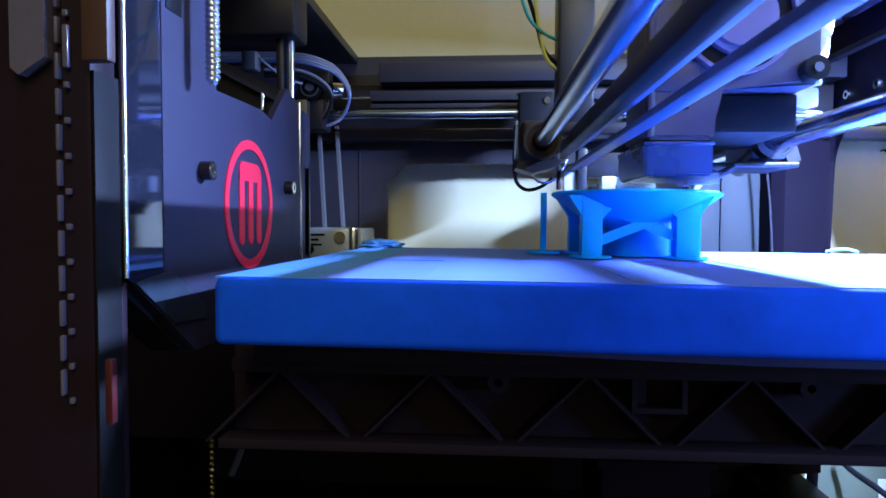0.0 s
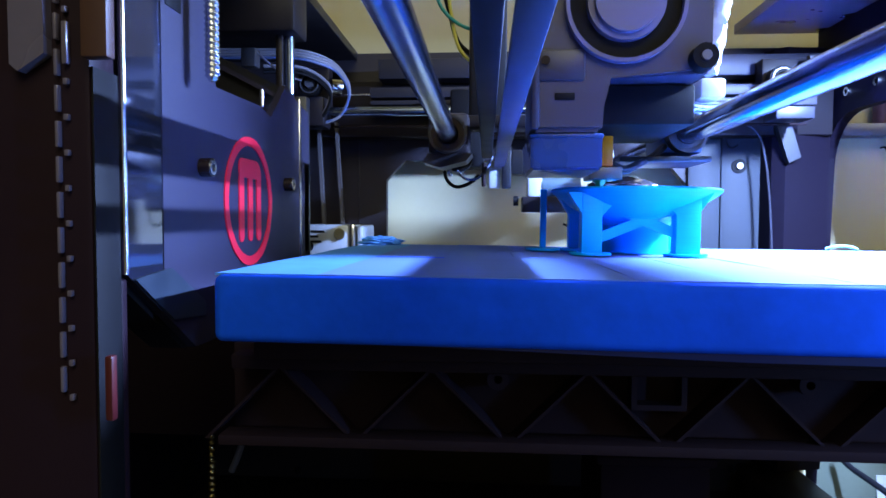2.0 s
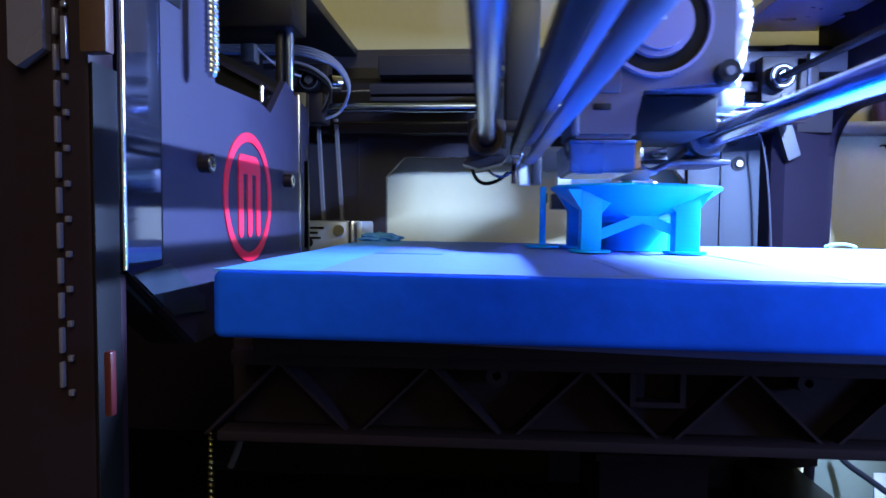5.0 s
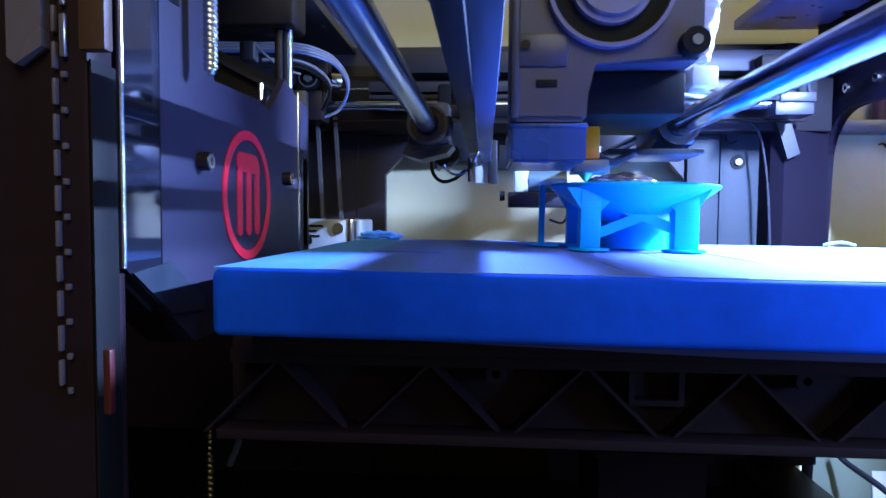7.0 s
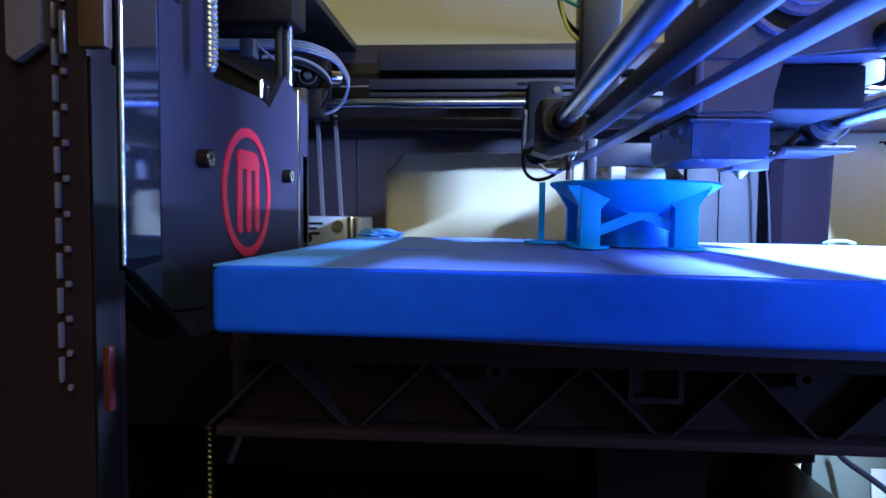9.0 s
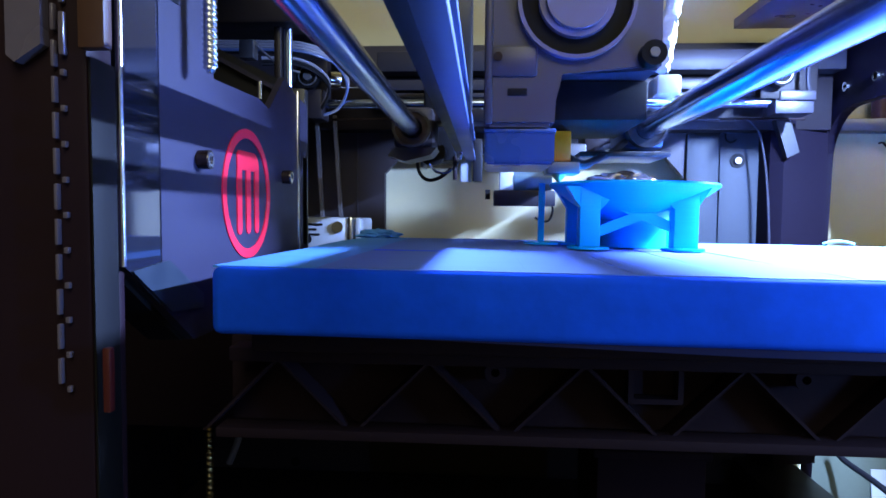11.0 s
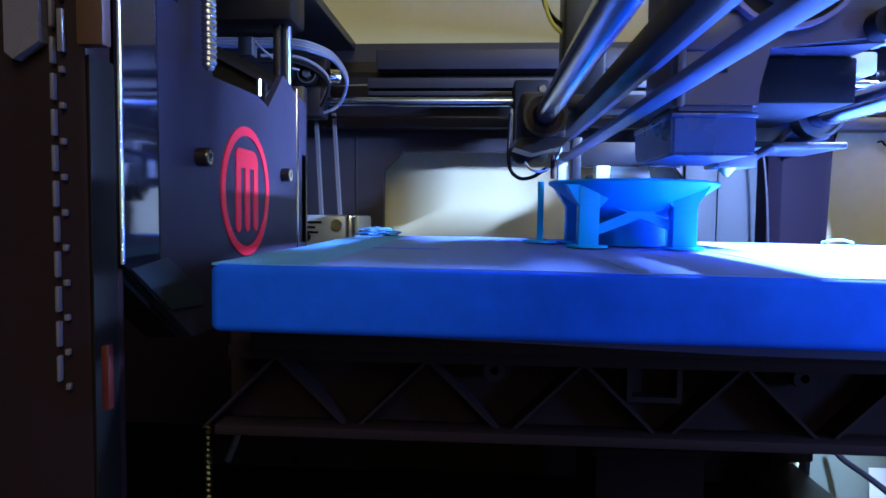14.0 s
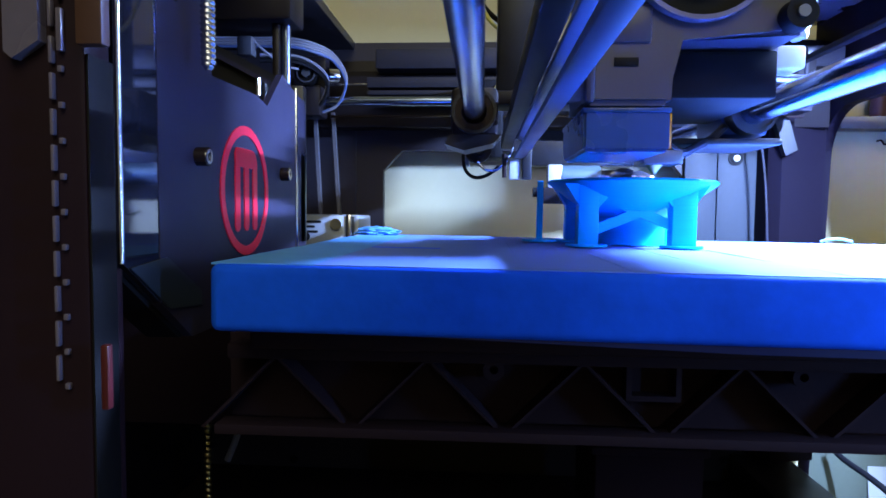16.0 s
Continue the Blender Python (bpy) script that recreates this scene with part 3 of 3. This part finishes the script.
    for x, z in ((182, -184), (-145, -194), (-107.5, 65)):
        s = thing("wall_screw", x, 480, z, "steel screw in the back panel", "screw", "back panel screws")
        part("head", cyl(bm_new(), (x, 479.4, z), (x, 482, z), 3.2, 20), STEEL, s)
        part("socket", ring(bm_new(), (x, 479.2, z), (0, 1, 0), 0.9, 1.9, 0.6, 16), RUBBER, s)
    e = thing("lead_screw", -178, 400, -200, "brass threaded lead screw standing in the base", "lead screw")
    part("thread", thread(bm_new(), -178, 400, -200, -40, 2.7, 3.9, 0.8), BRASS, e)
    h = thing("hanging_cable", -160, 400, -122, "short pale cable end hanging under the platform", "cable")
    part("cable", tube(bm_new(), [(-157, 400, -121), (-157, 400, -140), (-160, 400, -152), (-165, 400, -164)], 2.2, 10), RIBBON, h)
    part("wall_seam", box(bm_new(), -97.2, -96.4, 481.3, 482, -8, 62, 0.1), PANELD, None, "narrow seam in the back panel", True, "structure", "trim")
    k = thing("base_box", 72, 300, -200, "dark grey electronics box on the base", "box")
    part("case", box(bm_new(), 54, 105, 300, 360, -200, -114, 2), PLATBLACK, k)
    part("lid", box(bm_new(), 52, 107, 298, 362, -114, -110, 1.2), PLATBLACK, k)
    k2 = thing("wall_ledge", 340, 503, 63.5, "grey ledge fixed to the wall", "shelf")
    part("ledge", box(bm_new(), 262, 640, 494, 512, 63.5, 72.7, 1), GREYPART, k2)
    for x0, hh in ((293, 16), (306, 25), (324, 18)):
        j = thing("bottle", x0, 503, 72.7, "small brownish bottle on the ledge", "bottle", "bottles on the ledge")
        part("body", cyl(bm_new(), (x0, 503, 72.7), (x0, 503, 72.7 + hh), 5.4, 20), RUST, j)
        part("cap", cyl(bm_new(), (x0, 503, 72.7 + hh), (x0, 503, 77.7 + hh), 3.2, 16), BLACK, j)
    n = thing("wall_nail", 299, 510, 56.3, "small dark hook in the wall", "hook")
    part("hook", tube(bm_new(), [(299, 512.5, 56.3), (299, 507, 56.3), (301, 506, 53.3), (304, 507, 54.3)], 0.8, 8), GLOSS, n)
    o = thing("wall_board", 420, 508, -262, "grey-green board standing against the wall", "board")
    part("board", box(bm_new(), 254, 650, 504, 511, -262, -143, 1), BOARD, o)
    o = thing("paper_sheet", 370, 502, -262, "white sheet of paper leaning on the board", "paper")
    part("sheet", prism(bm_new(), [(495, -262), (496, -262), (504, -194), (503, -194)], "x", 299, 450), PAPER, o, "", False)
    v = thing("table_cable", 280, 250, -262, "black cable hanging down to the table", "cable")
    part("cable", tube(bm_new(), [(264, 491, -172), (268, 484, -180), (277, 430, -190), (281, 340, -222), (282, 250, -259.6), (290, 180, -259.6)], 2.2, 10), RUBBER, v)


def platform():
    t = thing("plate_platform", 84, 242, -60, "black ribbed platform carrying the build plate", "platform")
    part("deck", box(bm_new(), -60, 237, 160, 345, -36, -29.6, 1), PLATBLACK, t)
    part("front_web", box(bm_new(), -74, 240, 182, 186, -61, -36, 0.6), PLATBLACK, t)
    part("bottom_rail", box(bm_new(), -74, 240, 170, 178, -62.5, -59.6, 0.5), PLATBLACK, t)
    part("top_rail", box(bm_new(), -70, 240, 170, 178, -41, -37, 0.5), PLATBLACK, t)
    x = -79.0
    k = 1
    while x < 220:
        a, b = ((x, -41), (x + 21.3, -62)) if k % 2 == 0 else ((x, -62), (x + 21.3, -41))
        bm = prism(bm_new(), [(a[0] - 0.6, a[1]), (a[0] + 0.6, a[1]), (b[0] + 0.6, b[1]), (b[0] - 0.6, b[1])], "y", 174, 183)
        part("rib", bm, PLATBLACK, t, "", False)
        x += 21.4
        k += 1
    for x in (3.4, 87, 170):
        part("boss", ring(bm_new(), (x, 176, -44), (0, 1, 0), 1.2, 3.0, 8, 20), PLATBLACK, t)
    bm = bm_new()
    for a in ((40, 55, -42.5, -41), (40, 55, -52, -50.5), (40, 41.5, -50.5, -42.5), (53.5, 55, -50.5, -42.5)):
        box(bm, a[0], a[1], 177, 183, a[2], a[3])
    part("square_pocket", bm, PLATBLACK, t, "", False)
    for x in (-50, 210):
        part("arm", box(bm_new(), x, x + 14, 186, 350, -66, -36, 2), PLATBLACK, t)
    # stretched back and right to block lamp light from the base below
    part("carrier_light_stop", box(bm_new(), -205, 238, 345, 455, -122, -36, 2), PLATBLACK, t)


def small_things():
    s = thing("tape_scrap", -56, 334, -12, "crumpled light blue tape end on the plate", "tape")
    part("scrap", crumple(-56, 332, -11.4, 9.5, 4.5, 2.6, 3.1, 0.55), TAPE2, s)
    s = thing("plastic_scrap", 178, 334, -14, "thin pale green plastic scrap on the plate", "scrap")
    bm = tube(bm_new(), [(170, 334, -13.6), (174, 333, -12.4), (180, 334, -12.2), (186, 335, -13.6)], 0.7, 6)
    part("strip", bm, SCRAP, s)
    s = thing("crumpled_film", 84, 448, 20, "crumpled clear plastic film behind the print", "film")
    part("film", crumple(94, 452, 22, 22, 6, 7, 8.2, 0.45), FOIL, s)


back_gantry()
frame_parts()
platform()


def bridge():
    t = thing("moving_bridge", 0, 250, 39, "moving gantry bridge with two polished guide rods", "gantry bridge")
    for x, r in ((-30, 4.0), (76, 4.9)):
        part("guide_rod", cyl(bm_new(), (x, 30, 39), (x, 425, 39), r, 40), ROD, t, "polished steel guide rod")
    part("side_bar", box(bm_new(), -15.5, -9, 30, 405, 39, 46, 0.8), BARDARK, t, "dark bar along the bridge")
    part("belt_strip", box(bm_new(), -8.0, -2.0, 30, 392, 31.5, 34, 0.5), BELT, t, "flat grey drive belt")
    part("belt_return", box(bm_new(), -6.6, -2.2, 30, 392, 43, 45, 0.5), BELT, t)
    blk = part("rear_block", box(bm_new(), -36, -14, 412, 440, 34, 84, 2), RUBBER, t, "black rear slider block")
    part("block_collar", ring(bm_new(), (-30, 405, 39), (0, 1, 0), 4.4, 8.5, 9), RUBBER, blk)
    part("block_screw", cyl(bm_new(), (-18, 411, 78), (-18, 413, 78), 2.2, 16), STEEL, blk)
    part("block_plate", box(bm_new(), -38, -36, 414, 438, 30, 66, 0.4), GREYPART, blk)
    blk = part("rear_block", box(bm_new(), 66, 88, 412, 440, 34, 84, 2), BLACK, t, "black rear slider block")
    part("block_screw", cyl(bm_new(), (70, 411, 78), (70, 413, 78), 2.2, 16), STEEL, blk)
    part("front_block", box(bm_new(), -38, 88, 24, 42, 30, 60, 2), BLACK, t, "black front slider block")
    # hook of wire and small clamps behind the belt
    part("cable_loop", tube(bm_new(), [(-38, 408, 62), (-39, 406, 40), (-38, 403, 27), (-32, 398, 21), (-24, 392, 22), (-17, 388, 27)], 1.1, 8), RUBBER, t, "black cable loop")
    part("wire_hook", tube(bm_new(), [(-30, 388, 30), (-25, 386, 25), (-18, 384, 25), (-12, 383, 31), (-9, 382, 38)], 0.8, 8), STEEL, t, "bent steel wire hook")
    part("belt_clamp", box(bm_new(), -11, -4.5, 380, 386, 19, 31, 0.6), WHITE, t, "white belt clamp")
    part("belt_bracket", box(bm_new(), -3.5, 2, 378, 388, 19, 44, 0.6), INNER, t)
    part("clamp_bolt", cyl(bm_new(), (-14, 381, 20), (-14, 381, 34), 1.3, 12), GLOSS, t)
    # sensor block under the rear plate
    sb = part("sensor_base", box(bm_new(), 9, 46, 388, 402, 5, 14.5, 0.8), BLACK, t, "black sensor block")
    part("sensor_case", box(bm_new(), 12.5, 21, 389, 400, 14.5, 28.5, 0.8), WHITE, sb, "white sensor case")
    part("sensor_drum", cyl(bm_new(), (21, 396, 21), (44, 396, 21), 7.5, 28), TEAL, sb, "grey drum")
    part("sensor_knob", cyl(bm_new(), (4, 394, 12), (7, 394, 12), 3, 16), RUBBER, sb)
    part("rear_plate", box(bm_new(), 3, 66, 402, 412, 28.5, 44, 1), INNER, t)
    part("motor_wire", tube(bm_new(), [(40, 394, 14), (45, 393, 4), (42, 392, -4), (34, 391, -2)], 0.7, 8), RUBBER, t)
    part("motor_plug", box(bm_new(), 38, 45, 390, 395, 6, 12, 0.4), GREYPART, t)
    return t


def crumple(cx, cy, cz, rx, ry, rz, seed, amp):
    bm = bm_new()
    bmesh.ops.create_icosphere(bm, subdivisions=4, radius=1)
    for v in bm.verts:
        d = v.co.normalized()
        r = 1 + amp * noise.noise(d * 2.3 + Vector((seed, 0, 0))) + amp * 0.6 * abs(noise.noise(d * 6 + Vector((0, seed, 0))))
        v.co = Vector((cx + d.x * rx * r, cy + d.y * ry * r, cz + d.z * rz * r))
    return bm


def carriage():
    t = thing("print_head", 36, 240, 14, "grey moving print head with a round cooling fan", "print head")
    # shell with a raised round boss for the fan, and a column above the nozzle
    outline = [(3.5, 31.5), (28.5, 31.5), (29.5, 51.5), (66, 51.5), (66, 118), (3.5, 118)]
    bm = prism(bm_new(), outline, "y", 224, 262)
    bmesh.ops.bevel(bm, geom=bm.edges[:], offset=1.6, segments=2, affect="EDGES")
    shell_ob = part("shell", bm, BODY, t, "grey moulded shell")
    part("vent_slot", box(bm_new(), 11.5, 18.5, 223.4, 225, 42.5, 45, 0.2), RUBBER, shell_ob)
    part("shell_step", box(bm_new(), 5.5, 22, 222.8, 226, 49, 60, 1.1), BODY, shell_ob)
    part("corner_rib", box(bm_new(), 3.2, 6.2, 222.5, 230, 32, 100, 1.2), BODY, shell_ob)
    for z in (56.0, 98.0):
        part("shell_screw", cyl(bm_new(), (8, 221.8, z), (8, 223, z), 1.6, 16), GLOSS, shell_ob)
    fan = part("fan_ring", ring(bm_new(), (35.4, 220.5, 75.5), (0, 1, 0), 19.4, 20.8, 4.5), FANGREY, t, "grey fan surround")
    bm = cyl(bm_new(), (35.4, 218, 75.5), (35.4, 226, 75.5), 13.2, 48, 13.6)
    bmesh.ops.bevel(bm, geom=[e for e in bm.edges if all(abs(v.co.y - 218) < 0.1 for v in e.verts)], offset=2.2, segments=4, affect="EDGES")
    hub = part("fan_hub", bm, FANGREY, fan, "domed grey fan hub")
    part("fan_well", cyl(bm_new(), (35.4, 223.3, 75.5), (35.4, 226, 75.5), 19.7, 48), RUBBER, fan)
    part("hub_mark", box(bm_new(), 33, 37.5, 217.5, 218.3, 75.4, 77.2, 0.2), WHITE, fan)
    # parts under the shell
    bm = prism(bm_new(), [(227, 18.2), (272, 18.2), (276, 22), (276, 31), (227, 31)], "x", 3.5, 29)
    bmesh.ops.bevel(bm, geom=bm.edges[:], offset=0.9, segments=2, affect="EDGES")
    cover = part("nozzle_cover", bm, DARKBODY, t, "dark nozzle cover")
    part("cover_lip", box(bm_new(), 3.2, 29.3, 226.4, 276.4, 29.6, 31.2, 0.4), DARKBODY, cover)
    noz = part("nozzle", cyl(bm_new(), (35, 267, 14.0), (35, 267, 17), 0.7, 16, 3.2), BRASS, t, "brass nozzle")
    part("heater_block", box(bm_new(), 29.5, 43, 260, 276, 17, 22, 0.5), GREYPART, noz)
    part("amber_tape", box(bm_new(), 29.6, 39.5, 262, 284, 22.3, 35, 0.6), KAPTON, noz, "amber heat-proof tape")
    # black filler standing in for the shade of the deep recess
    part("recess_filler", box(bm_new(), 29.8, 65, 240, 300, 36, 51, 1), RUBBER, t)
    part("tab", box(bm_new(), 30.5, 38.5, 250, 256, 45, 52, 1.2), FANGREY, t, "small grey tab")
    part("clip_bar", cyl(bm_new(), (43, 254, 46.5), (66, 258, 46.5), 0.7, 10), STEEL, t)
    part("clip_head", cyl(bm_new(), (41.5, 253, 46.3), (45, 254, 46.3), 1.3, 12), STEEL, t)
    part("under_plate", box(bm_new(), 46, 86, 282, 318, 26, 28.5, 0.8), INNER, t)
    part("twisted_wire", tube(bm_new(), [(40, 268, 24), (46, 272, 22), (54, 280, 25), (62, 288, 29), (68, 292, 34)], 1.6, 8), PANELD, t, "twisted pale wires")
    part("twisted_wire", tube(bm_new(), [(40, 271, 21), (48, 276, 21), (57, 284, 27), (66, 294, 30)], 0.8, 8), RIBBON, t, "twisted pale wires")
    part("thumb_knob", cyl(bm_new(), (61.5, 218, 56), (61.5, 225, 56), 4.4, 20), RUBBER, t, "black knob")
    part("knob_axle", cyl(bm_new(), (61.5, 217, 56), (61.5, 219, 56), 1.7, 16), GREYPART, t)
    kb = part("latch", box(bm_new(), 74, 84, 262, 278, 50, 58, 1.2), WHITE, t, "white latch")
    part("latch_pin", cyl(bm_new(), (70, 266, 48), (88, 270, 48), 1.5, 14), STEEL, kb)
    # ragged white strip, added as the brightly lit right edge of the head
    bm = tube(bm_new(), [(69, 238, 54), (70.5, 236, 66), (72, 235, 80), (70, 235, 96), (71, 235, 125)], 3.0, 14)
    for v in bm.verts:
        v.co += 1.3 * noise.noise_vector(v.co * 0.45) + 0.6 * noise.noise_vector(v.co * 1.3)
    part("lit_edge", bm, LITEDGE, t, "ragged white strip for the head's lit edge")
    for x, w in ((-30, 1), (76, 2)):
        hb = part("bearing_housing", box(bm_new(), x - 9.5, x + 9.5, 292, 322, 30.5, 50, 2.5), BLACK if w == 1 else DARKBODY, t, "black bearing housing")
        part("bearing", ring(bm_new(), (x, 284, 39), (0, 1, 0), 5.0, 8.2, 12), GLOSS if w == 1 else INNER, hb)
        part("bearing_seal", ring(bm_new(), (x, 283, 39), (0, 1, 0), 7.6, 8.8, 3), INNER, hb)
    part("link_plate", box(bm_new(), -30, 30, 300, 318, 44, 50, 1), BLACK, t)
    bm = prism(bm_new(), [(-42, 27), (-34, 24.5), (-22, 27.5), (-19, 31), (-40, 31)], "y", 292, 312)
    part("lower_clip", bm, INNER, t, "", False)
    part("green_wire", tube(bm_new(), [(-40, 310, 118), (-35, 310, 104), (-27, 310, 96), (-18, 310, 92)], 0.9, 8), GREENW, t, "green wire")
    part("yellow_wire", tube(bm_new(), [(-32, 312, 116), (-30, 312, 100), (-26, 311, 84), (-18, 310, 77), (-10, 309, 82)], 0.9, 8), YELLOWW, t, "yellow wire")
    part("black_wire", tube(bm_new(), [(-36, 313, 118), (-31, 313, 102), (-27, 312, 88), (-19, 311, 80)], 1.1, 8), RUBBER, t)
    part("cable_cover", box(bm_new(), -21, -3, 304, 322, 50, 122, 1.5), INNER, t, "dark cable cover")
    return t


bridge_ob = bridge()
head_ob = carriage()
small_things()


# ---- movement ----
STEPS = [(0, 48.4, 17.9), (0.5, 55.3, 8.1), (0.9, 56.5, -2), (1.0, 55.3, -4.6), (1.1, 50, -7), (1.2, 37, -9), (1.3, 22, -10), (1.4, 10, -10), (1.5, 7.9, -9.6),
         (2, 10.5, 5.2), (2.5, 10.8, 22.3), (3, 1.2, 7.3), (3.5, 0, 0), (4, -4, 4.7), (4.2, -4.8, 8.2), (4.6, 4, 21), (5.0, 26, 29), (5.4, 48, 21), (5.8, 59, 2),
         (6.1, 51, -16), (6.3, 39.5, -23.6), (6.5, 27, -25), (6.75, 12, -17), (7, 4, -7), (7.25, 3, 5), (7.5, 7.5, 17.2), (7.8, 27.5, 32), (8, 41, 28.8), (8.5, 60.2, 7.3), (9, 53.9, -12),
         (9.2, 47.4, -18.5), (9.7, 25, -27.5), (10.2, 4, -21), (10.7, -5, -4), (11.0, -3.5, 8), (11.3, 1.4, 15.9), (11.5, 7.9, 21.6), (12, 28.7, 26.6), (12.5, 47.5, 18.8),
         (13, 58, 4.4), (13.5, 54.3, -13.9), (14, 46.8, -20.9), (14.5, 37.9, -26), (15, 32.6, -26.9), (15.5, 27.5, -27.1), (16, 22.5, -27.9)]


def motions():
    bx, hx = ORIGIN[bridge_ob.name], ORIGIN[head_ob.name]
    walk(bridge_ob, [(t, Matrix.Translation(mm(bx.x + 1.15 * dx, bx.y, bx.z))) for t, dx, dy in STEPS])
    walk(head_ob, [(t, Matrix.Translation(mm(hx.x + 1.15 * dx, hx.y + 1.15 * dy, hx.z))) for t, dx, dy in STEPS])


motions()
